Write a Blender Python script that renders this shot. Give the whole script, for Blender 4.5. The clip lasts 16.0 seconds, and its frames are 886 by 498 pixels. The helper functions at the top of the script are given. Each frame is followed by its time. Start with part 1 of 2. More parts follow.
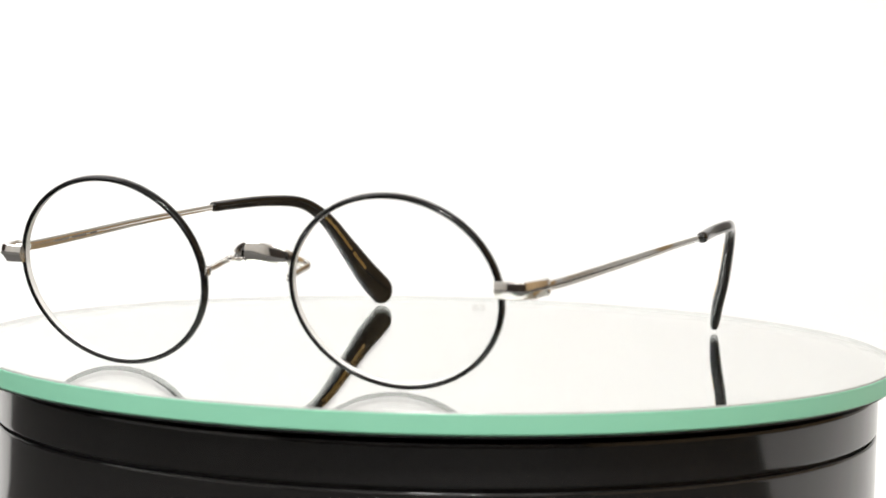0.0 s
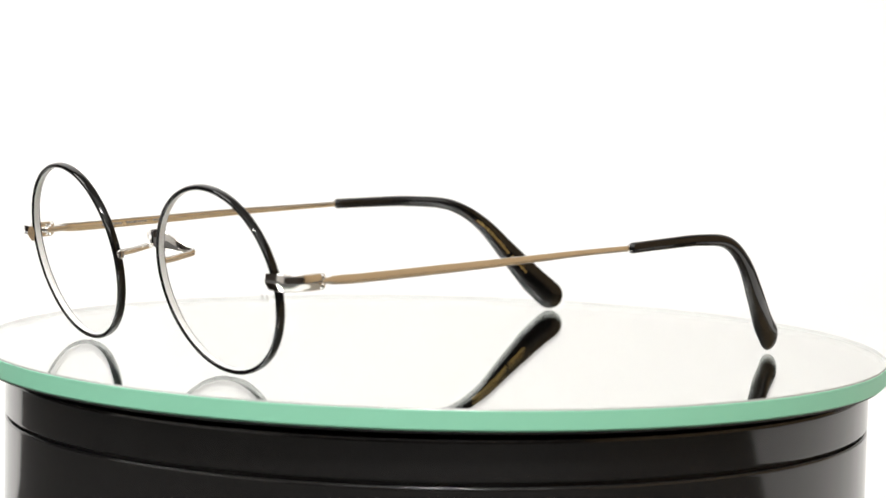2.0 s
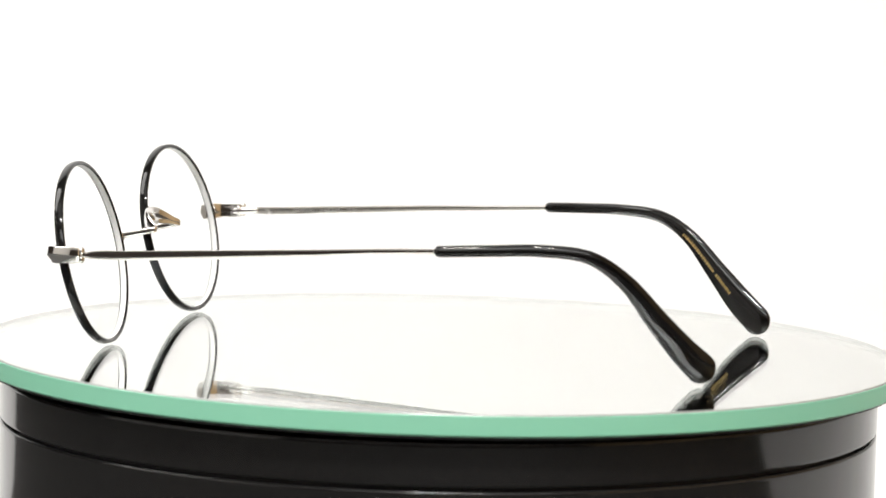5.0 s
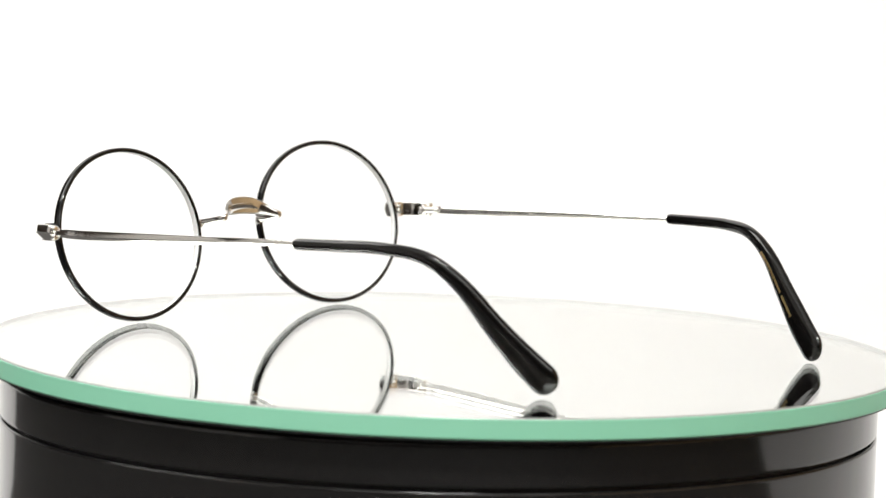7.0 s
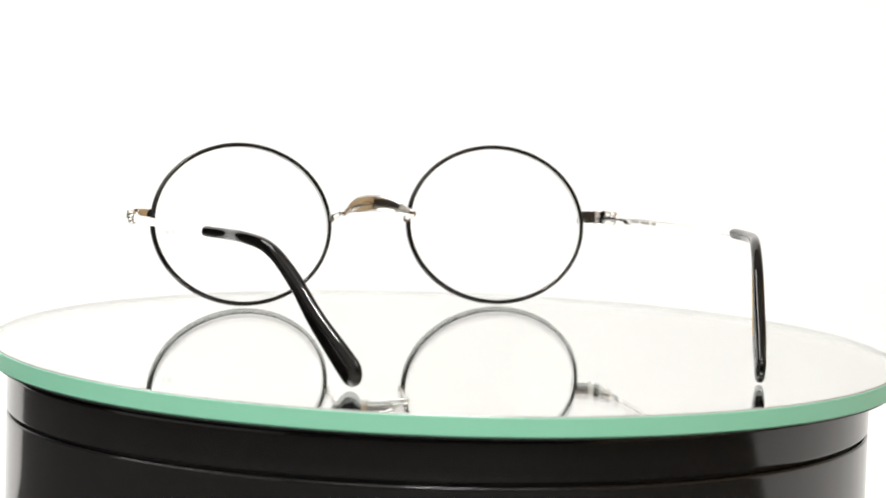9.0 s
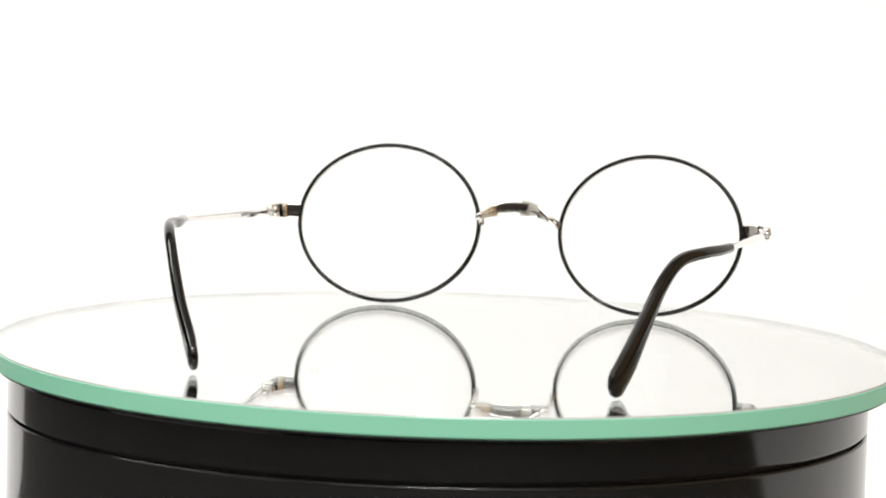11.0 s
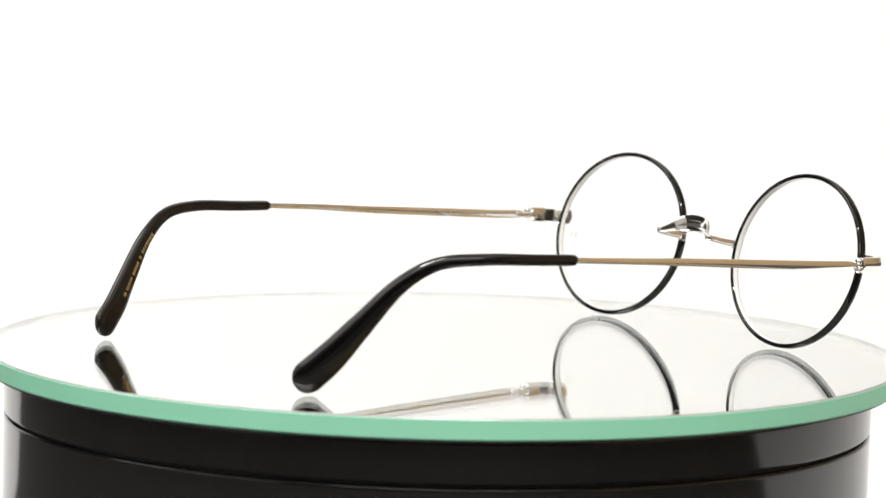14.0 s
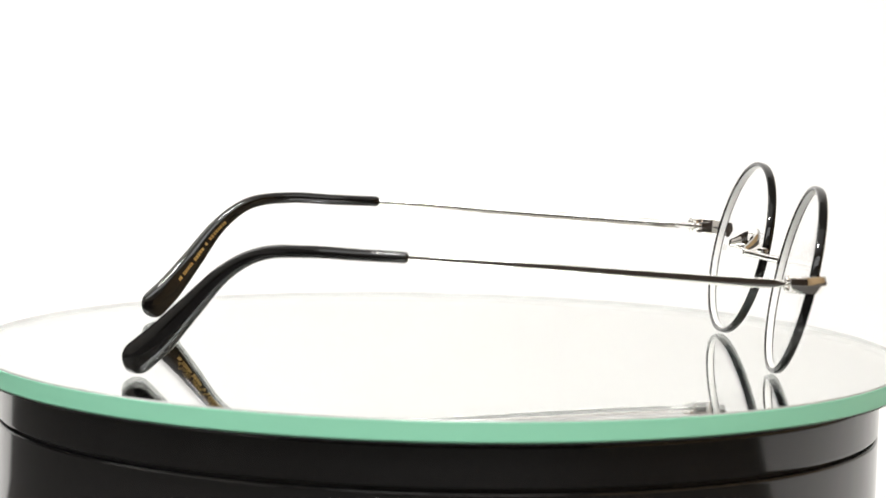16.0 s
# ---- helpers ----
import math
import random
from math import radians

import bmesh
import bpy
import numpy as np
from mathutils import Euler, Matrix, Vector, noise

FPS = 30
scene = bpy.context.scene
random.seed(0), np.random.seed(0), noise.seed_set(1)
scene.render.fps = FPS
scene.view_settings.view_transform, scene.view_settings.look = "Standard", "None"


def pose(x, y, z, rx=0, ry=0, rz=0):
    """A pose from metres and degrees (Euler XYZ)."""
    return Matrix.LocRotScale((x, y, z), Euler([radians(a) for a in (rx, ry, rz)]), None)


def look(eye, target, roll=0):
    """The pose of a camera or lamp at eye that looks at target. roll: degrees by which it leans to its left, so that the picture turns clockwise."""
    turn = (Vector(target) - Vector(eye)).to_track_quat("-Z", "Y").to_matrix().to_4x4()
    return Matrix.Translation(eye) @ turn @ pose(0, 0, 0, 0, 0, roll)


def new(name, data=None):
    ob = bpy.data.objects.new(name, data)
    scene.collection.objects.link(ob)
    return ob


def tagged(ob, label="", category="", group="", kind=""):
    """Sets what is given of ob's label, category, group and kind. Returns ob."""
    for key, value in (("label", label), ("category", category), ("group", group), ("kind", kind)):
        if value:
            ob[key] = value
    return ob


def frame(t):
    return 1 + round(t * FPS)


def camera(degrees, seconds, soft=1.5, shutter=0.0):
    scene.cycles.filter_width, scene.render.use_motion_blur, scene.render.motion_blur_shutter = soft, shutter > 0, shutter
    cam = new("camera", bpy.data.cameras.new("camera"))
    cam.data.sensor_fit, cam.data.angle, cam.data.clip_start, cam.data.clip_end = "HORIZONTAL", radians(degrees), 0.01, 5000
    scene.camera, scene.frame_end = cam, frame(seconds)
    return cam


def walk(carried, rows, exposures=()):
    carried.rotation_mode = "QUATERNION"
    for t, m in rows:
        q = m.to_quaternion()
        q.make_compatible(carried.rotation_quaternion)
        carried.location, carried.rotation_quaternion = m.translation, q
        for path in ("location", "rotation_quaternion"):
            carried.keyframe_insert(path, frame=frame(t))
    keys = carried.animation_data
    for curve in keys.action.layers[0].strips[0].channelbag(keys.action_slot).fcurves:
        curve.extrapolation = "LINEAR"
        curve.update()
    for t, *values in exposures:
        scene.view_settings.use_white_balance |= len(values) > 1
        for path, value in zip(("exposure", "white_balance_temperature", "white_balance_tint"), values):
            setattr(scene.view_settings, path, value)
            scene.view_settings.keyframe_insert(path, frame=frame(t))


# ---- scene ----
MM = 0.001

# ---- camera ----
cam = camera(16.466, 16.0, soft=1.5)
cam.data.dof.use_dof = True
cam.data.dof.focus_distance = 0.69
cam.data.dof.aperture_fstop = 29.0

# seconds; millimetres along the lens axis (the camera searches its focus); pitch, yaw and roll in degrees
ROWS = ((0.0, -8.3, -5.650, -0.066, 1.270), (0.5, -8.7, -5.646, -0.076, 1.275), (0.9, -8.5, -5.642, -0.070, 1.270),
        (1.0, 6.5, -5.640, -0.065, 1.260), (1.5, 7.8, -5.636, -0.063, 1.252), (2.2, 7.0, -5.645, -0.062, 1.150),
        (2.4, -2.0, -5.652, -0.061, 1.080), (2.5, -2.9, -5.652, -0.061, 1.068), (3.5, -4.8, -5.648, -0.042, 1.065),
        (5.2, -5.0, -5.642, -0.027, 1.300), (7.0, -5.3, -5.636, -0.011, 1.544), (8.1, -4.5, -5.640, -0.015, 1.620),
        (8.4, 7.5, -5.644, -0.020, 1.650), (8.5, 7.9, -5.644, -0.020, 1.652), (11.0, 8.7, -5.632, -0.018, 1.583),
        (12.5, 10.4, -5.631, -0.013, 1.660), (13.9, 10.0, -5.634, -0.027, 1.570), (14.15, -6.4, -5.645, -0.030, 1.560),
        (14.5, -7.6, -5.648, -0.030, 1.560), (16.0, -8.8, -5.655, -0.030, 1.590))
walk(cam, [(t, pose(0, -0.68851, 0.08997, 90 + p, 0, w) @ pose(0, 0, d * MM, 0, 0, r)) for t, d, p, w, r in ROWS])

# ---- light ----
world = bpy.data.worlds.new("world")
scene.world = world
world.use_nodes = True
world.node_tree.nodes["Background"].inputs[0].default_value = (1, 0.96, 0.92, 1)
world.node_tree.nodes["Background"].inputs[1].default_value = 0.15


def area_lamp(name, eye, target, size, size_y, power, colour=(1, 1, 1), shape="RECTANGLE"):
    data = bpy.data.lights.new(name, "AREA")
    data.shape, data.size, data.size_y, data.energy, data.color = shape, size, size_y, power, colour
    ob = new(name, data)
    ob.matrix_world = look(eye, target)
    return ob


area_lamp("softbox_lamp", (-0.68, 0.15, 0.82), (-0.25, 0.75, 0.05), 0.6, 0.6, 6.6, (1, 0.985, 0.955))
# a short strip lamp and a small spot lamp above the camera
area_lamp("strip_lamp", (-0.05, -0.95, 1.55), (-0.02, -0.45, 0.0), 0.22, 0.1, 13, (1, 0.985, 0.965))
area_lamp("spot_lamp", (0.21, -0.95, 1.55), (0.1, -0.45, 0.0), 0.1, 0.1, 8, (1, 0.985, 0.965))
# added fill: unseen panel behind the camera that brightens fronts and chrome
area_lamp("front_fill_lamp", (0.1, -1.9, 1.4), (0.1, -0.1, 0.0), 2.2, 0.55, 15.0, (0.985, 0.995, 0.985))
# added panel overhead, stands in for a bright white ceiling
area_lamp("ceiling_fill_lamp", (0.0, -0.8, 1.66), (0.0, -0.799, 0.0), 2.2, 1.1, 7.0, (1, 0.985, 0.97))

scene.view_settings.exposure = 0.0


# ---- materials ----
def material(name, colour, rough=0.5, metal=0.0, coat=0.0, vary=0.0, scale=40.0, bump=0.0, bump_scale=300.0, rough_vary=0.0,
             spec=0.5):
    m = bpy.data.materials.new(name)
    m.use_nodes = True
    nt = m.node_tree
    b = nt.nodes["Principled BSDF"]
    b.inputs["Base Color"].default_value = (*colour, 1)
    b.inputs["Roughness"].default_value = rough
    b.inputs["Metallic"].default_value = metal
    b.inputs["Coat Weight"].default_value = coat
    b.inputs["Coat Roughness"].default_value = 0.03
    b.inputs["Specular IOR Level"].default_value = spec
    tc = nt.nodes.new("ShaderNodeTexCoord")

    def noise_node(sc, detail):
        n = nt.nodes.new("ShaderNodeTexNoise")
        n.inputs["Scale"].default_value, n.inputs["Detail"].default_value = sc, detail
        nt.links.new(tc.outputs["Object"], n.inputs["Vector"])
        return n
    if vary:
        n = noise_node(scale, 4)
        mix = nt.nodes.new("ShaderNodeMix")
        mix.data_type = "RGBA"
        mix.inputs["A"].default_value = (*[c * (1 - vary) for c in colour], 1)
        mix.inputs["B"].default_value = (*[min(1, c * (1 + vary)) for c in colour], 1)
        nt.links.new(n.outputs["Fac"], mix.inputs["Factor"])
        nt.links.new(mix.outputs["Result"], b.inputs["Base Color"])
    if rough_vary:
        n = noise_node(scale * 3, 3)
        r = nt.nodes.new("ShaderNodeMapRange")
        r.inputs["To Min"].default_value, r.inputs["To Max"].default_value = rough, rough + rough_vary
        nt.links.new(n.outputs["Fac"], r.inputs["Value"])
        nt.links.new(r.outputs["Result"], b.inputs["Roughness"])
    if bump:
        n = noise_node(bump_scale, 5)
        bp = nt.nodes.new("ShaderNodeBump")
        bp.inputs["Strength"].default_value, bp.inputs["Distance"].default_value = bump, 0.0005
        nt.links.new(n.outputs["Fac"], bp.inputs["Height"])
        nt.links.new(bp.outputs["Normal"], b.inputs["Normal"])
    return m


PAPER = material("white_paper", (0.86, 0.862, 0.865), 0.85, vary=0.015, scale=6, bump=0.05, bump_scale=900)
# for unseen boards that only darken what chrome and drum reflect
DARK_BOARD = material("dark_reflection_board", (0.036, 0.027, 0.022), 0.5, vary=0.25, scale=5)
FLOOR = material("pale_floor", (0.5, 0.48, 0.45), 0.5, vary=0.1, scale=4)
TAN = material("tan_wall", (0.62, 0.44, 0.25), 0.8, vary=0.1, scale=3, bump=0.1, bump_scale=60)
SOUTH = material("light_wall", (0.7, 0.68, 0.655), 0.8, vary=0.12, scale=3, bump=0.1, bump_scale=60)
WALL = material("white_wall", (0.82, 0.81, 0.79), 0.8, vary=0.12, scale=3, bump=0.1, bump_scale=60)
WOOD = material("dark_table", (0.055, 0.053, 0.051), 0.6, vary=0.25, scale=5)
CEIL = material("ceiling_paint", (0.84, 0.83, 0.81), 0.85, vary=0.05, scale=2)
DRUM = material("black_gloss_plastic", (0.0125, 0.012, 0.0118), 0.075, vary=0.3, scale=30, rough_vary=0.06, bump=0.03, bump_scale=22)
RUBBER = material("black_rubber", (0.015, 0.015, 0.015), 0.6, vary=0.2)
BACKING = material("mirror_backing_paint", (0.05, 0.05, 0.052), 0.55, vary=0.15)
CHROME = material("polished_silver_metal", (0.9, 0.885, 0.86), 0.03, 1.0, vary=0.04, scale=400, rough_vary=0.05, bump=0.01, bump_scale=700)
ENAMEL = material("black_enamel", (0.003, 0.003, 0.003), 0.04, coat=0.0, vary=0.3, scale=200, bump=0.012, bump_scale=500, spec=0.4)
ACETATE = material("black_acetate", (0.0035, 0.0033, 0.0032), 0.06, coat=0.0, vary=0.3, scale=120, bump=0.02, bump_scale=260)
GOLD = material("gold_print", (0.78, 0.58, 0.24), 0.35, 1.0, vary=0.2, scale=900)
ENGRAVED = material("engraved_metal", (0.42, 0.41, 0.4), 0.5, 1.0, vary=0.1, scale=500)
# white colour stands in for light passing through the clear lens edge
LENS_EDGE = material("lit_inner_edge", (0.92, 0.92, 0.91), 0.35, vary=0.06, scale=300)
# near-white colour stands in for light inside the green glass edge
LIT_CORE = material("lit_glass_core", (0.93, 0.95, 0.935), 0.5, vary=0.03, scale=90)
# the grey paints in the darker reflection of the polished glass bevel
ARRIS = material("bevel_grey_reflection", (0.42, 0.44, 0.42), 0.2, vary=0.15, scale=80)


def glass_material():
    m = bpy.data.materials.new("clear_plate_glass")
    m.use_nodes = True
    b = m.node_tree.nodes["Principled BSDF"]
    b.inputs["Base Color"].default_value = (1.0, 1.0, 1.0, 1)
    b.inputs["Roughness"].default_value = 0.0
    b.inputs["IOR"].default_value = 1.52
    b.inputs["Transmission Weight"].default_value = 1.0
    return m


def silver_material():
    m = bpy.data.materials.new("mirror_silvering")
    m.use_nodes = True
    nt = m.node_tree
    g = nt.nodes.new("ShaderNodeBsdfGlossy")
    g.inputs["Color"].default_value = (0.972, 1.0, 0.98, 1)
    g.inputs["Roughness"].default_value = 0.0
    nt.links.new(g.outputs[0], nt.nodes["Material Output"].inputs["Surface"])
    return m


def lens_material():
    m = bpy.data.materials.new("clear_demo_lens")
    m.use_nodes = True
    nt = m.node_tree
    tr = nt.nodes.new("ShaderNodeBsdfTransparent")
    tr.inputs["Color"].default_value = (0.996, 0.997, 0.996, 1)
    gl = nt.nodes.new("ShaderNodeBsdfGlossy")
    gl.inputs["Roughness"].default_value = 0.0
    lw = nt.nodes.new("ShaderNodeLayerWeight")
    pw = nt.nodes.new("ShaderNodeMath")
    pw.operation = "POWER"
    pw.inputs[1].default_value = 5.0
    fr = nt.nodes.new("ShaderNodeMapRange")
    fr.inputs["To Min"].default_value, fr.inputs["To Max"].default_value = 0.006, 0.17
    nt.links.new(lw.outputs["Facing"], pw.inputs[0])
    nt.links.new(pw.outputs[0], fr.inputs["Value"])
    mx = nt.nodes.new("ShaderNodeMixShader")
    nt.links.new(fr.outputs[0], mx.inputs[0])
    nt.links.new(tr.outputs[0], mx.inputs[1])
    nt.links.new(gl.outputs[0], mx.inputs[2])
    nt.links.new(mx.outputs[0], nt.nodes["Material Output"].inputs["Surface"])
    return m


def edge_material():
    m = bpy.data.materials.new("ground_green_glass_edge")
    m.use_nodes = True
    nt = m.node_tree
    b = nt.nodes["Principled BSDF"]
    b.inputs["Roughness"].default_value = 0.45
    tl = nt.nodes.new("ShaderNodeBsdfTranslucent")
    tl.inputs["Color"].default_value = (0.9, 0.985, 0.94, 1)
    tc = nt.nodes.new("ShaderNodeTexCoord")
    n = nt.nodes.new("ShaderNodeTexNoise")
    n.inputs["Scale"].default_value, n.inputs["Detail"].default_value = 60, 5
    nt.links.new(tc.outputs["Object"], n.inputs["Vector"])
    mix = nt.nodes.new("ShaderNodeMix")
    mix.data_type = "RGBA"
    mix.inputs["A"].default_value, mix.inputs["B"].default_value = (0.37, 0.91, 0.635, 1), (0.40, 0.95, 0.665, 1)
    nt.links.new(n.outputs["Fac"], mix.inputs["Factor"])
    nt.links.new(mix.outputs["Result"], b.inputs["Base Color"])
    mx = nt.nodes.new("ShaderNodeMixShader")
    mx.inputs[0].default_value = 0.18
    nt.links.new(b.outputs[0], mx.inputs[1])
    nt.links.new(tl.outputs[0], mx.inputs[2])
    nt.links.new(mx.outputs[0], nt.nodes["Material Output"].inputs["Surface"])
    return m


def etched_material():
    m = bpy.data.materials.new("frosted_etching")
    m.use_nodes = True
    nt = m.node_tree
    tr = nt.nodes.new("ShaderNodeBsdfTransparent")
    tl = nt.nodes.new("ShaderNodeBsdfTranslucent")
    tl.inputs["Color"].default_value = (0.97, 0.97, 0.97, 1)
    mx = nt.nodes.new("ShaderNodeMixShader")
    mx.inputs[0].default_value = 0.14
    nt.links.new(tr.outputs[0], mx.inputs[1])
    nt.links.new(tl.outputs[0], mx.inputs[2])
    nt.links.new(mx.outputs[0], nt.nodes["Material Output"].inputs["Surface"])
    return m


ETCHED = etched_material()
PLATE_GLASS, SILVER, LENS, EDGE = glass_material(), silver_material(), lens_material(), edge_material()


# ---- mesh helpers ----
def finish(name, bm, mats, smooth=True, orient=True):
    if orient:
        bmesh.ops.recalc_face_normals(bm, faces=bm.faces[:])
    me = bpy.data.meshes.new(name)
    bm.to_mesh(me)
    bm.free()
    for m in (mats if isinstance(mats, (list, tuple)) else [mats]):
        me.materials.append(m)
    if smooth:
        me.shade_smooth()
        me.set_sharp_from_angle(angle=radians(38))
    return me


def part(name, bm, mats, parent, label="", smooth=True, orient=True):
    ob = new(name, finish(name, bm, mats, smooth, orient))
    ob.parent = parent
    return tagged(ob, label)


def thing(name, bm, mats, label, category="", kind="", smooth=True):
    return tagged(new(name, finish(name, bm, mats, smooth)), label, category, kind=kind)


def box(bm, lo, hi):
    vs = [bm.verts.new((x, y, z)) for x in (lo[0], hi[0]) for y in (lo[1], hi[1]) for z in (lo[2], hi[2])]
    for f in ((0, 1, 3, 2), (4, 6, 7, 5), (0, 4, 5, 1), (2, 3, 7, 6), (0, 2, 6, 4), (1, 5, 7, 3)):
        bm.faces.new([vs[i] for i in f])
    return bm


def lathe(bm, profile, n=192, centre=(0, 0), closed=False, capped=True):
    """Turns a profile of (radius, z) round the vertical axis."""
    rings = [[bm.verts.new((centre[0] + r * math.cos(2 * math.pi * i / n), centre[1] + r * math.sin(2 * math.pi * i / n), z))
              for i in range(n)] for r, z in profile]
    pairs = list(zip(rings, rings[1:])) + ([(rings[-1], rings[0])] if closed else [])
    for a, b in pairs:
        for i in range(n):
            bm.faces.new((a[i], a[(i + 1) % n], b[(i + 1) % n], b[i]))
    if not closed and capped:
        bm.faces.new(rings[0])
        bm.faces.new(rings[-1])
    return rings


def spline(points, steps):
    """A smooth line through rows of numbers (Catmull-Rom)."""
    p = [np.array(q, float) for q in points]
    p = [2 * p[0] - p[1]] + p + [2 * p[-1] - p[-2]]
    out = []
    for i in range(1, len(p) - 2):
        for k in range(steps):
            t = k / steps
            a, b, c, d = p[i - 1:i + 3]
            out.append(0.5 * (2 * b + (c - a) * t + (2 * a - 5 * b + 4 * c - d) * t * t + (3 * b - a - 3 * c + d) * t ** 3))
    out.append(p[-2])
    return out


def ridged(ridge, top, foot, flat=False):
    """A cross-section with a ridge along each flank, or with a flat inner flank; ridge: its height; top, foot: half widths above and below."""
    def edge(p, q, f):
        return p[0] + (q[0] - p[0]) * f, p[1] + (q[1] - p[1]) * f
    a, b, c = (foot, -0.95), (1.0, ridge), (top, 0.93)
    right = [(foot * 0.8, -1.0), a, edge(a, b, 0.08), edge(a, b, 0.93), edge(b, c, 0.05), edge(b, c, 0.93), c, (top * 0.85, 1.0)]
    if flat:
        return right + [(-0.6, 1.0), (-0.68, 0.94), (-0.7, 0.85), (-0.7, -0.85), (-0.68, -0.94), (-0.6, -1.0)]
    return right + [(-p, -q) for p, q in right]


def sweep(bm, rows, side, segs=16, power=2.6, closed=False, round_ends=True, outline=None):
    """rows: x, y, z, half thickness along `side`, half height, in millimetres. Cross-section: a rounded rectangle, or the outline."""
    n = len(rows)
    segs = len(outline) if outline else segs

    def ring(c, s, u, ht, hh):
        if outline:
            return [bm.verts.new((c + s * ht * a + u * hh * b) * MM) for a, b in outline]
        vs = []
        for k in range(segs):
            a = 2 * math.pi * (k + 0.5) / segs
            ca, sa = math.cos(a), math.sin(a)
            e = 2 / power
            vs.append(bm.verts.new((c + s * ht * math.copysign(abs(ca) ** e, ca) + u * hh * math.copysign(abs(sa) ** e, sa)) * MM))
        return vs
    frames = []
    for i in range(n):
        a, b = rows[(i - 1) % n if closed else max(i - 1, 0)], rows[(i + 1) % n if closed else min(i + 1, n - 1)]
        t = Vector(b[:3]) - Vector(a[:3])
        t.normalize()
        sd = Vector((-t.y, t.x, 0)) if side is None else side(i) if callable(side) else Vector(side)
        s = (sd - t * sd.dot(t)).normalized()
        frames.append((Vector(rows[i][:3]), t, s, t.cross(s).normalized(), rows[i][3], rows[i][4]))

    def cap(fr, sign):
        c, t, s, u, ht, hh = fr
        return [(c + t * sign * hh * math.sin(a), s, u, ht * (0.25 + 0.75 * math.cos(a)), hh * math.cos(a)) for a in
                (0.3, 0.6, 0.9, 1.2, 1.42)]
    seq = [(c, s, u, ht, hh) for c, t, s, u, ht, hh in frames]
    if round_ends and not closed:
        seq = cap(frames[0], -1)[::-1] + seq + cap(frames[-1], 1)
    rings = [ring(*q) for q in seq]
    for a, b in list(zip(rings, rings[1:])) + ([(rings[-1], rings[0])] if closed else []):
        for k in range(segs):
            bm.faces.new((a[k], a[(k + 1) % segs], b[(k + 1) % segs], b[k]))
    if not closed:
        bm.faces.new(rings[0])
        bm.faces.new(rings[-1])
    return bm


# ---- setting ----
TABLE_Z = -0.056


def build_setting():
    # white paper sweep: flat under the turntable, curved up behind it
    rows = [(0.0, TABLE_Z)] + [(0.55, TABLE_Z)]
    rows += [(0.55 + 0.3 * math.sin(a), TABLE_Z + 0.3 - 0.3 * math.cos(a)) for a in np.linspace(0.1, math.pi / 2, 14)]
    rows += [(0.85, 1.25)]
    bm = bmesh.new()
    # the front edge was cut askew
    columns, thick = ((-0.85, 0.53), (-0.5, 0.44), (-0.2, 0.1), (-0.12, 0.04), (0.1, -0.01), (0.46, -0.1)), 0.0004
    front = [[bm.verts.new((x, y or y0, z)) for y, z in rows] for x, y0 in columns]
    back = [[bm.verts.new((x, (y or y0) + (thick if y > 0.8 else 0), z - thick)) for y, z in rows] for x, y0 in columns]
    for i in range(len(columns) - 1):
        for k in range(len(rows) - 1):
            bm.faces.new((front[i][k], front[i + 1][k], front[i + 1][k + 1], front[i][k + 1]))
            bm.faces.new((back[i][k], back[i][k + 1], back[i + 1][k + 1], back[i + 1][k]))
        for k in (0, -1):
            bm.faces.new((front[i][k], front[i + 1][k], back[i + 1][k], back[i][k]))
    for i in (0, -1):
        for k in range(len(rows) - 1):
            bm.faces.new((front[i][k], front[i][k + 1], back[i][k + 1], back[i][k]))
    thing("backdrop", bm, PAPER, "seamless white paper sweep behind the turntable", "backdrop", "structure")
    # the table top that carries the sweep, and the room round it
    thing("table_top", box(bmesh.new(), (-1.0, -0.45, -0.8), (1.55, 0.95, TABLE_Z - 0.0006)), WOOD,
          "plain dark grey counter under the white paper", "table", "structure", False)
    z0, z1, X0, X1, Y0, Y1 = -0.8, 1.7, -1.7, 1.7, -2.2, 1.3
    t = 0.1
    thing("floor", box(bmesh.new(), (X0 - t, Y0 - t, z0 - t), (X1 + t, Y1 + t, z0)), FLOOR, "pale grey room floor", "floor",
          "structure", False)
    thing("ceiling", box(bmesh.new(), (X0 - t, Y0 - t, z1), (X1 + t, Y1 + t, z1 + t)), CEIL, "white painted room ceiling", "ceiling",
          "structure", False)
    thing("wall_south", box(bmesh.new(), (X0 - t, Y0 - t, z0), (X1 + t, Y0, z1)), SOUTH, "white wall behind the camera", "wall",
          "structure", False)
    # added board, out of view, gives the chrome a dark band to reflect
    thing("dark_board_south", box(bmesh.new(), (X0, Y0 + 0.001, z0), (X1, Y0 + 0.03, 0.55)), DARK_BOARD, "unseen dark brown board behind the camera, added for reflections",
          "panelling", "structure", False)
    thing("wall_north", box(bmesh.new(), (X0 - t, Y1, z0), (X1 + t, Y1 + t, z1)), WALL, "off-white wall behind the paper sweep",
          "wall", "structure", False)
    thing("wall_west", box(bmesh.new(), (X0 - t, Y0, z0), (X0, Y1, z1)), WALL, "off-white side wall of the room", "wall", "structure",
          False)
    # two added boards, unseen, keep the drum's left reflection dark
    thing("dark_board_west", box(bmesh.new(), (X0 + 0.001, 0.0, z0), (X0 + 0.03, Y1 - 0.001, z1 - 0.001)), DARK_BOARD,
          "unseen dark brown board on the side wall, added for reflections", "panelling", "structure", False)
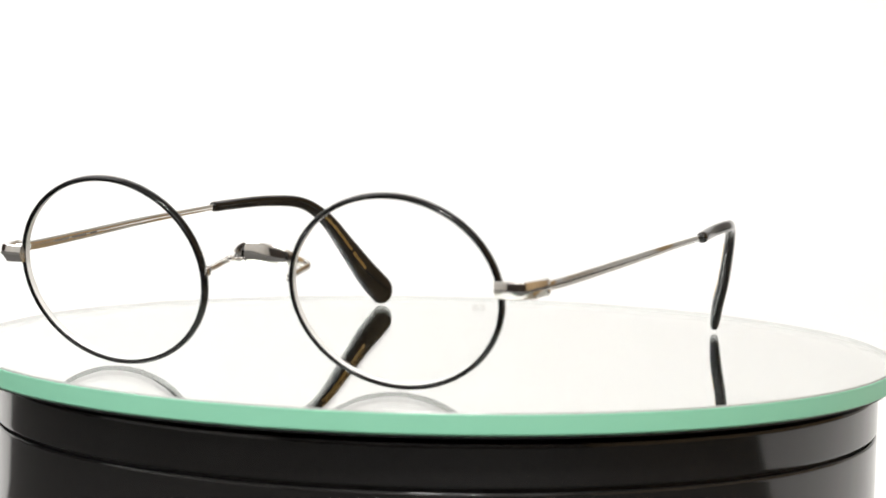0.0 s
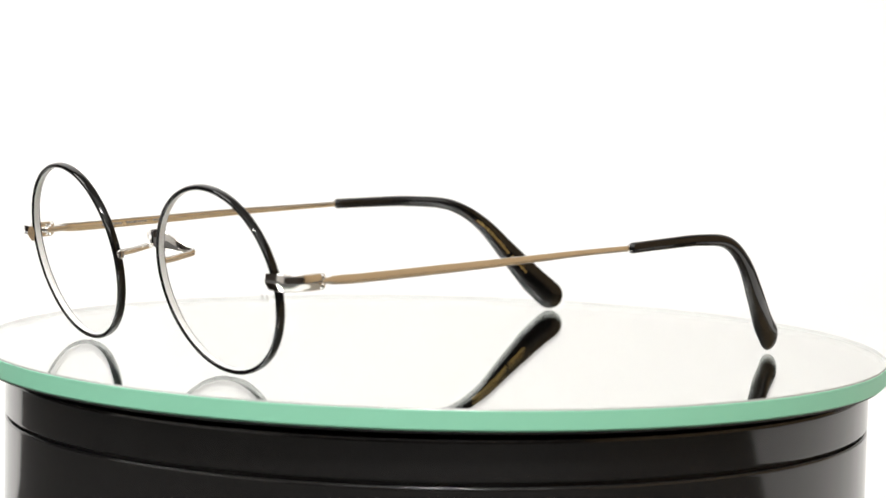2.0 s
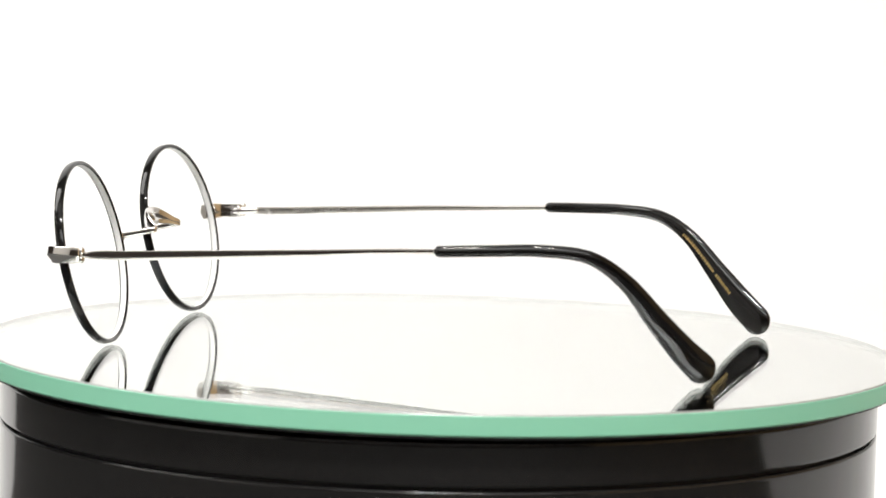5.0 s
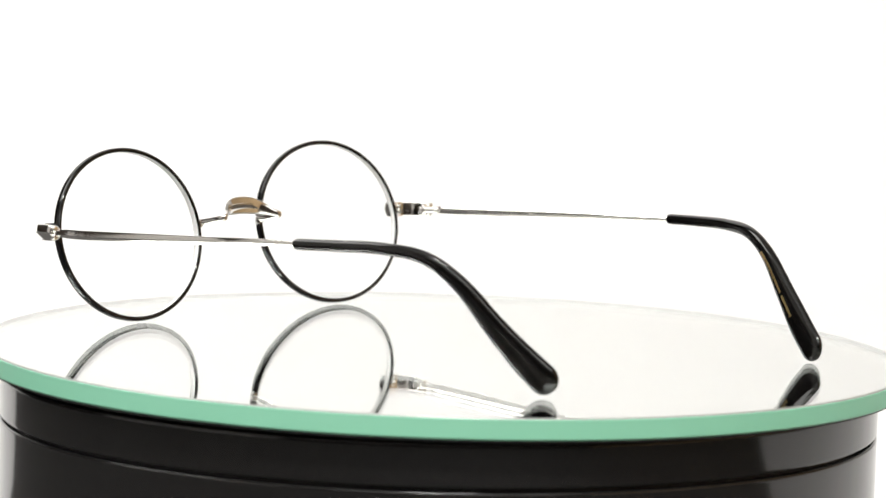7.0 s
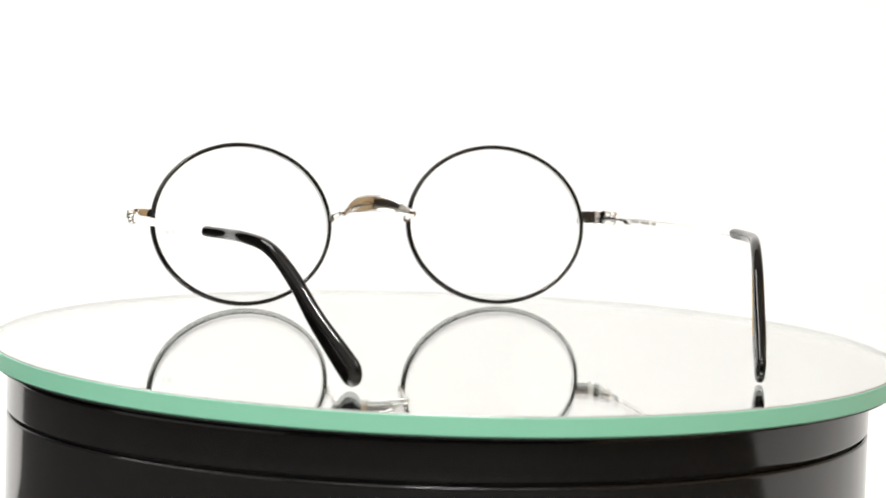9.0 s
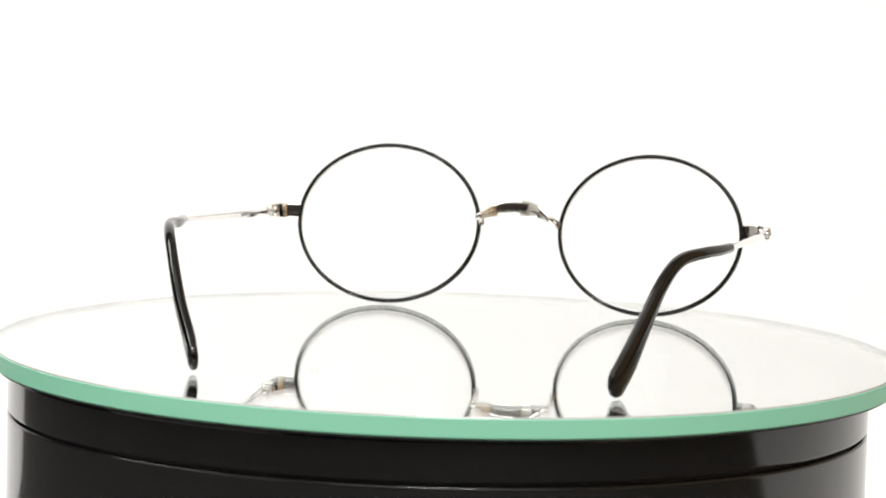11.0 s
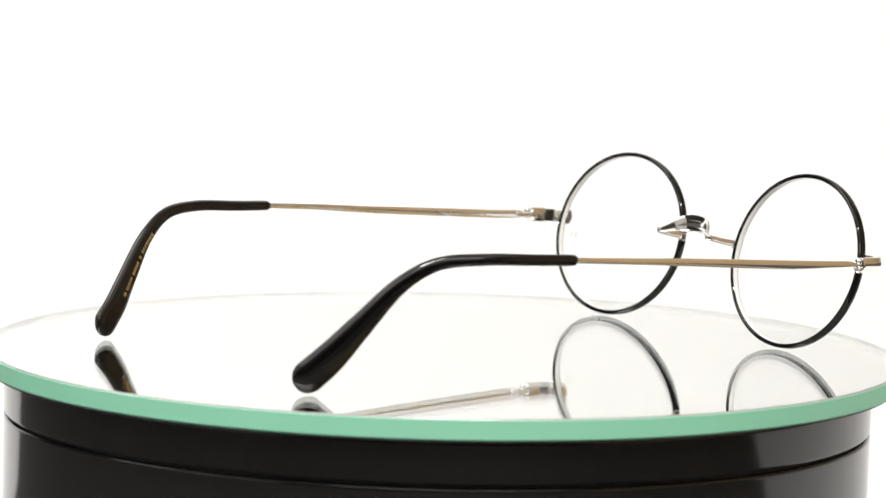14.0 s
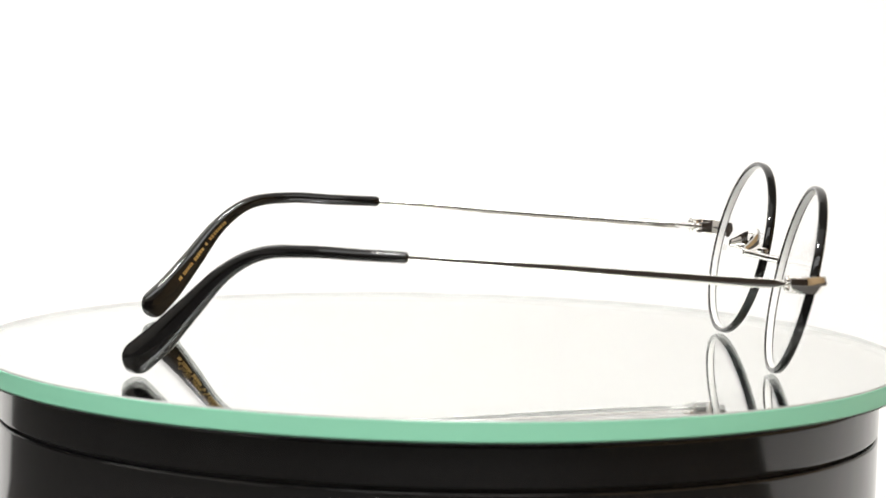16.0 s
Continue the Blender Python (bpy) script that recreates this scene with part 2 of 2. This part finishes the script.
    thing("dark_board_north", box(bmesh.new(), (X0 + 0.031, Y1 - 0.03, z0), (-0.35, Y1 - 0.001, z1 - 0.001)), DARK_BOARD,
          "unseen dark brown board behind the paper sweep, added for reflections", "panelling", "structure", False)
    # added out of view as the tan tone that the silver metal reflects
    thing("tan_board_east", box(bmesh.new(), (X1 - 0.03, Y0 + 0.031, z0), (X1 - 0.001, 1.1, z1 - 0.001)), TAN,
          "unseen warm tan board on the side wall, added for reflections", "panelling", "structure", False)
    thing("wall_east", box(bmesh.new(), (X1, Y0, z0), (X1 + t, Y1, z1)), WALL, "off-white side wall behind the tan board", "wall",
          "structure", False)


build_setting()

# ---- turntable ----
GLASS_T = 0.0045
DISC_R, DISC_C = 0.10334, (0.0001, -0.0015)


def build_turntable():
    base = tagged(new("turntable"), "round glossy black plastic display turntable on white paper", "turntable")
    base.location = (0, 0, TABLE_Z)
    h = -TABLE_Z
    R = 0.09805
    top, groove = h - GLASS_T - 0.0017, h - 0.0153
    bm = bmesh.new()
    lathe(bm, [(0.02, top), (R - 0.0004, top), (R - 0.0001, top - 0.0001), (R, top - 0.0004), (R, top - 0.0008),
               (R, groove + 0.0011), (R, groove + 0.0007), (R - 0.0001, groove + 0.0005), (R - 0.0003, groove + 0.0004), (0.02, groove + 0.0004)])
    part("rotating_platform", bm, DRUM, base)
    bm = bmesh.new()
    lathe(bm, [(0.02, groove - 0.0004), (R - 0.0005, groove - 0.0004), (R - 0.0003, groove - 0.00044), (R - 0.00012, groove - 0.00056), (R - 0.00003, groove - 0.0007), (R, groove - 0.0009), (R, groove - 0.0014), (R, 0.013),
               (R + 0.0001, 0.012), (R + 0.0012, 0.004), (R + 0.0012, 0.0022), (R + 0.0006, 0.0015), (0.02, 0.0015)])
    part("drum_body", bm, DRUM, base)
    bm = bmesh.new()
    lathe(bm, [(0.02, groove + 0.0005), (R - 0.0016, groove + 0.0005), (R - 0.0016, groove - 0.0005), (0.02, groove - 0.0005)])
    part("shadow_gap", bm, RUBBER, base, "recessed dark bearing ring")
    for k in range(4):
        a = math.pi / 4 + k * math.pi / 2
        bm = bmesh.new()
        lathe(bm, [(0.009, 0.0), (0.01, 0.0006), (0.01, 0.0016), (0.004, 0.0016)], 24,
              (0.075 * math.cos(a), 0.075 * math.sin(a)))
        part("rubber_foot", bm, RUBBER, base)
    return base


def build_mirror():
    disc = tagged(new("mirror_disc"), "round mirror plate with a ground green glass edge", "mirror")
    n, ri = 240, DISC_R - 0.00035
    bm = bmesh.new()
    for z, order, slot in ((0.0, 1, 0), (-GLASS_T, 1, 1)):
        mid = bm.verts.new((*DISC_C, z))
        last = None
        for f in (0.25, 0.5, 0.75, 1.0):
            ring = [bm.verts.new((DISC_C[0] + ri * f * math.cos(2 * math.pi * i / n), DISC_C[1] + ri * f * math.sin(2 * math.pi * i / n), z)) for i in range(n)]
            for i in range(n):
                k = (i + 1) % n
                face = bm.faces.new((mid, ring[i], ring[k]) if last is None else (last[i], ring[i], ring[k], last[k]))
                face.material_index = slot
            last = ring
    part("glass_plate", bm, [PLATE_GLASS, SILVER], disc, "clear glass silvered on its underside", False, False)
    bm = bmesh.new()
    c = 0.00035
    lathe(bm, [(DISC_R - 0.0001, -c), (DISC_R, -c - 0.0001), (DISC_R, -GLASS_T + c), (DISC_R - c, -GLASS_T)], n, DISC_C, capped=False)
    part("edge", bm, EDGE, disc, "ground mint green edge band")
    # added inner wall, painted pale as if light filled the glass
    bm = bmesh.new()
    lathe(bm, [(ri - 0.00004, -0.00005), (ri - 0.00004, -GLASS_T + 0.00005)], n, DISC_C, capped=False)
    part("edge_core", bm, LIT_CORE, disc, "inside of the glass edge, its inner light painted pale")
    bm = bmesh.new()
    lathe(bm, [(ri, 0.0), (DISC_R - 0.00022, -0.00012), (DISC_R - 0.0001, -c)], n, DISC_C, capped=False)
    part("arris", bm, ARRIS, disc, "polished bevel along the top edge, its darker reflection painted grey")
    bm = bmesh.new()
    lathe(bm, [(DISC_R - 0.001, -GLASS_T - 0.00055), (DISC_R - 0.001, -GLASS_T - 0.0001)], n, DISC_C)
    part("backing", bm, BACKING, disc, "dark protective paint")
    bm = bmesh.new()
    lathe(bm, [(DISC_R - 0.014, -GLASS_T - 0.0019), (DISC_R - 0.013, -GLASS_T - 0.0006)], 96, DISC_C)
    part("felt_pad", bm, RUBBER, disc, "thin black felt pad")
    return disc


turntable = build_turntable()
mirror = build_mirror()

# ---- eyeglasses: x towards the front, y to the wearer's left, millimetres from the base's centre ----
RIM_A, RIM_B, RIM_TILT, RIM_WRAP = 23.5, 20.4, 11.77, 3.09
RIM_C = (72.47, 33.34, 21.1)


def rim_pose(s):
    return Matrix.Translation(Vector((RIM_C[0], s * RIM_C[1], RIM_C[2]))) @ pose(0, 0, 0, 0, 0, s * RIM_WRAP) @ pose(0, 0, 0, 0, RIM_TILT, 0)


def oval(s, inset, thick, depth, n=120, bow=0.0):
    """A closed ring of oval outline: rows for sweep() and the outward directions."""
    m = rim_pose(s)
    rows, out = [], []
    for i in range(n):
        a = 2 * math.pi * i / n
        y, z = (RIM_A - inset) * math.cos(a), (RIM_B - inset) * math.sin(a)
        rows.append((*(m @ Vector((bow * (y * y + z * z), y, z))), thick, depth))
        out.append(m.to_3x3() @ Vector((0, math.cos(a) / RIM_A, math.sin(a) / RIM_B)).normalized())
    return rows, out


def build_lens(s):
    m = rim_pose(s)
    bm = bmesh.new()
    n, k = 96, 8
    a0, b0 = RIM_A - 1.0, RIM_B - 1.0
    faces = []
    for side in (0.55, -0.55):
        rings = []
        for j in range(1, k + 1):
            f = j / k
            ring = []
            for i in range(n):
                a = 2 * math.pi * i / n
                y, z = a0 * f * math.cos(a), b0 * f * math.sin(a)
                x = side + 0.9 - (y * y + z * z) / 420.0
                ring.append(bm.verts.new((m @ Vector((x, y, z))) * MM))
            rings.append(ring)
        mid = bm.verts.new((m @ Vector((side + 0.9, 0, 0))) * MM)
        for i in range(n):
            bm.faces.new((mid, rings[0][i], rings[0][(i + 1) % n]))
        for p, q in zip(rings, rings[1:]):
            for i in range(n):
                bm.faces.new((p[i], p[(i + 1) % n], q[(i + 1) % n], q[i]))
        faces.append(rings[-1])
    for i in range(n):
        bm.faces.new((faces[0][i], faces[0][(i + 1) % n], faces[1][(i + 1) % n], faces[1][i]))
    return bm


TIP = {1: [(-12.0, 63.5, 27.0), (-22.1, 61.4, 27.3), (-32.6, 60.5, 27.6), (-42.2, 57.7, 26.3), (-49.4, 54.6, 21.1), (-55.7, 51.0, 12.9),
           (-60.5, 47.7, 6.8), (-64.1, 45.7, 3.0)],
       -1: [(-12.9, 61.8, 26.7), (-22.1, 60.6, 26.9), (-31.9, 58.1, 27.0), (-41.3, 54.4, 26.0), (-48.7, 51.7, 21.6), (-55.7, 49.1, 13.8),
            (-61.5, 47.0, 7.2), (-65.9, 45.35, 2.95)]}
TIP_SIZE = {1: [(1.15, 1.18), (1.15, 1.22), (1.18, 1.28), (1.2, 1.42), (1.25, 1.78), (1.35, 2.45), (1.4, 3.0), (1.25, 3.3)],
            -1: [(1.15, 1.18), (1.15, 1.22), (1.18, 1.28), (1.2, 1.42), (1.25, 1.78), (1.35, 2.55), (1.4, 3.3), (1.25, 3.5)]}


def mirrored(rows, s):
    return [(r[0], s * r[1], *r[2:]) for r in rows]


def build_eyeglasses():
    g = tagged(new("eyeglasses"), "round silver metal eyeglasses with black rims standing on the mirror", "eyeglasses")
    for s in (1, -1):
        rows, out = oval(s, 0.57, 0.57, 1.0)
        rim = part("rim", sweep(bmesh.new(), rows, lambda i: out[i], 24, 2.7, closed=True), ENAMEL, g, "glossy black covered rim")
        rows2, out2 = oval(s, 1.02, 0.13, 0.66)
        part("inner_edge", sweep(bmesh.new(), rows2, lambda i: out2[i], 12, 3.0, closed=True), LENS_EDGE, rim, "inner edge of the rim, light through the lens painted white")
        lens = part("lens", build_lens(s), LENS, g, "clear uncoated demo lens")
        if s == 1:
            # the etched maker's mark, as two plain bars
            bm = bmesh.new()
            m = rim_pose(s)
            for y, z, hy, hz in ((17.5, -1.9, 0.55, 0.7), (19.1, -1.9, 0.5, 0.7)):
                x = 1.47 - (y * y + z * z) / 420.0
                vs = [bm.verts.new((m @ Vector((x + dx, y + a * hy, z + b * hz))) * MM) for dx in (0, 0.03) for a in (-1, 1) for b in (-1, 1)]
                for f in ((0, 1, 3, 2), (4, 6, 7, 5), (0, 4, 5, 1), (2, 3, 7, 6), (0, 2, 6, 4), (1, 5, 7, 3)):
                    bm.faces.new([vs[i] for i in f])
            part("etched_mark", bm, ETCHED, lens, "small white etched mark", False)
        # end piece that bends from the rim round to the hinge
        end = spline(mirrored([(73.3, 55.8, 23.05, 1.0, 1.7), (73.0, 58.4, 23.08, 1.15, 1.78), (72.4, 60.5, 23.1, 1.25, 1.8), (70.6, 62.1, 23.18, 1.25, 1.8),
                      (68.4, 62.7, 23.26, 1.25, 1.78), (66.4, 62.85, 23.34, 1.25, 1.74), (65.6, 62.85, 23.38, 1.15, 1.68), (65.3, 62.85, 23.4, 0.95, 1.5)], s), 5)
        ep = part("end_piece", sweep(bmesh.new(), end, None, round_ends=False, outline=[(-s * p, q) for p, q in ridged(-0.05, 0.7, 0.1, flat=True)]), CHROME, g, "silver end piece with two long facets")
        # two rounded lobes close the hinge behind the end piece
        for dz in (-0.86, 0.86):
            bm = bmesh.new()
            bmesh.ops.create_uvsphere(bm, u_segments=20, v_segments=12, radius=0.86 * MM)
            bmesh.ops.transform(bm, matrix=pose(65.0 * MM, s * 62.8 * MM, (23.4 + dz) * MM) @ Matrix.Diagonal((0.75, 1.15, 1.05, 1)), verts=bm.verts[:])
            part("hinge_lobe", bm, CHROME, ep)
        bm = bmesh.new()
        lathe(bm, [(0.55 * MM, 22.0 * MM), (0.7 * MM, 22.2 * MM), (0.7 * MM, 24.3 * MM), (0.55 * MM, 24.5 * MM)], 20, (65.9 * MM, s * 61.5 * MM))
        part("hinge_barrel", bm, CHROME, ep)
        bm = bmesh.new()
        lathe(bm, [(0.45 * MM, 24.5 * MM), (0.45 * MM, 24.65 * MM), (0.3 * MM, 24.72 * MM)], 16, (65.9 * MM, s * 61.5 * MM))
        part("hinge_screw", bm, CHROME, ep)
        # temple wire
        j = TIP[s][0]
        wire = spline(mirrored([(65.6, 62.7, 23.4, 0.4, 0.5), (64.0, 62.7, 23.42, 0.45, 0.62), (61.5, 62.7, 23.5, 0.5, 0.95), (55.0, 62.7, 23.65, 0.5, 1.0), (35.0, 62.8, 24.6, 0.5, 0.95),
                                (15.0, 62.8, 25.6, 0.48, 0.82), (2.0, (j[1] + 62.8) / 2, j[2] - 0.6, 0.46, 0.68), (j[0] - 2, j[1] - 0.2, j[2] + 0.05, 0.45, 0.6)], s), 8)
        temple = part("temple", sweep(bmesh.new(), wire, Vector((0, 1, 0)), outline=[(p, -s * q) for p, q in ridged(-0.3, 0.6, 0.3)]), CHROME, g, "slim tapered silver temple")
        bm = bmesh.new()
        sweep(bm, mirrored([(66.6, 61.3, 23.2, 0.6, 0.8), (64.6, 61.7, 23.3, 0.55, 0.75), (61.6, 62.3, 23.45, 0.35, 0.6)], s), Vector((0, 1, 0)), 12, 3.0)
        part("hinge_knuckle", bm, CHROME, temple)
        rnd = random.Random(11 + s)
        bm = bmesh.new()
        x = 52.0
        while x > 36.0:
            w = rnd.uniform(0.35, 0.8)
            if rnd.random() > 0.15:
                z = 23.65 + (55.0 - x) * 0.0475
                y0, y1 = sorted((s * 62.22, s * 62.3))
                box(bm, (( x - w) * MM, y0 * MM, (z - 0.3) * MM), (x * MM, y1 * MM, (z + 0.3) * MM))
            x -= w + 0.3
        part("engraving", bm, ENGRAVED, temple, "faint grey engraved bars", False)
        # silver collar where the wire enters the acetate
        k = TIP[s][0]
        bm = bmesh.new()
        sweep(bm, mirrored([(k[0] + 0.9, k[1] + 0.1, k[2] - 0.03, 0.8, 0.85), (k[0] - 0.1, k[1], k[2], 1.0, 1.05)], s), Vector((0, 1, 0)), 16, 2.2, round_ends=False)
        part("collar", bm, CHROME, temple, "short silver collar")
        # acetate tip
        rows = spline(mirrored([p + w for p, w in zip(TIP[s], TIP_SIZE[s])], s), 7)
        lie = Vector((0, 1, 0.26 * s))
        tip = part("temple_tip", sweep(bmesh.new(), rows, lie, 20, 2.5), ACETATE, g, "glossy black curved paddle temple tip")
        # gold print on the inner face, as plain bars
        rnd = random.Random(5 + s)
        bm = bmesh.new()
        run = rows[27:41]
        for a, b in zip(run, run[1:]):
            p, q = Vector(a[:3]), Vector(b[:3])
            t = (q - p).normalized()
            sd = lie
            sd = (sd - t * sd.dot(t)).normalized()
            u = t.cross(sd)
            steps = 2
            for k in range(steps):
                if rnd.random() < 0.12:
                    continue
                c = p.lerp(q, (k + 0.5) / steps) - sd * s * a[3]
                hl, hh = (q - p).length / steps * rnd.uniform(0.26, 0.4), rnd.uniform(0.3, 0.42)
                vs = [bm.verts.new((c + t * dx * hl + u * (dz * hh + 0.2) + sd * dy) * MM) for dy in (-0.05, 0.05) for dx in (-1, 1) for dz in (-1, 1)]
                for f in ((0, 1, 3, 2), (4, 6, 7, 5), (0, 4, 5, 1), (2, 3, 7, 6), (0, 2, 6, 4), (1, 5, 7, 3)):
                    bm.faces.new([vs[i] for i in f])
        part("print", bm, GOLD, tip, "worn gold lettering shown as bars", False)
    # saddle bridge
    half = [(73.7, 9.75, 22.8, 0.45, 0.74), (71.0, 9.75, 23.2, 0.42, 0.72), (68.2, 9.7, 23.8, 0.42, 0.7), (66.2, 9.7, 24.25, 0.42, 0.7), (65.6, 9.25, 24.45, 0.42, 0.74),
            (65.85, 8.5, 24.7, 0.42, 0.82), (66.9, 7.5, 25.1, 0.46, 1.05), (68.2, 6.1, 25.75, 0.5, 1.48), (69.2, 4.3, 26.3, 0.55, 1.88),
            (69.65, 2.2, 26.62, 0.58, 2.06), (69.8, 0.0, 26.72, 0.6, 2.1)]
    line = spline(half + [(r[0], -r[1], *r[2:]) for r in half[-2::-1]], 5)
    br = part("bridge", sweep(bmesh.new(), line, None, 20, 2.5), CHROME, g, "arched silver saddle bridge")
    for s in (1, -1):
        bm = bmesh.new()
        lathe(bm, [(0.5 * MM, 21.5 * MM), (0.85 * MM, 21.8 * MM), (0.85 * MM, 23.2 * MM), (0.5 * MM, 23.5 * MM)], 16, (73.5 * MM, s * 9.9 * MM))
        part("solder_joint", bm, CHROME, br)
    return g


glasses = build_eyeglasses()

# ---- what moves: the mirror plate and the eyeglasses on it turn at an even pace ----
START, RATE, LEAN_X, LEAN_Y = 242.515, -14.8793, 0.194, -0.346


def turn(t):
    return pose(0, 0, 0, 0, 0, START + RATE * t) @ pose(0, 0, 0, LEAN_X, 0, 0) @ pose(0, 0, 0, 0, LEAN_Y, 0)


def motions():
    times = [0.5 * k for k in range(33)]
    walk(mirror, [(t, turn(t)) for t in times])
    walk(glasses, [(t, turn(t) @ pose(0, -0.0051, 0, 0, 0.665, 0)) for t in times])


motions()
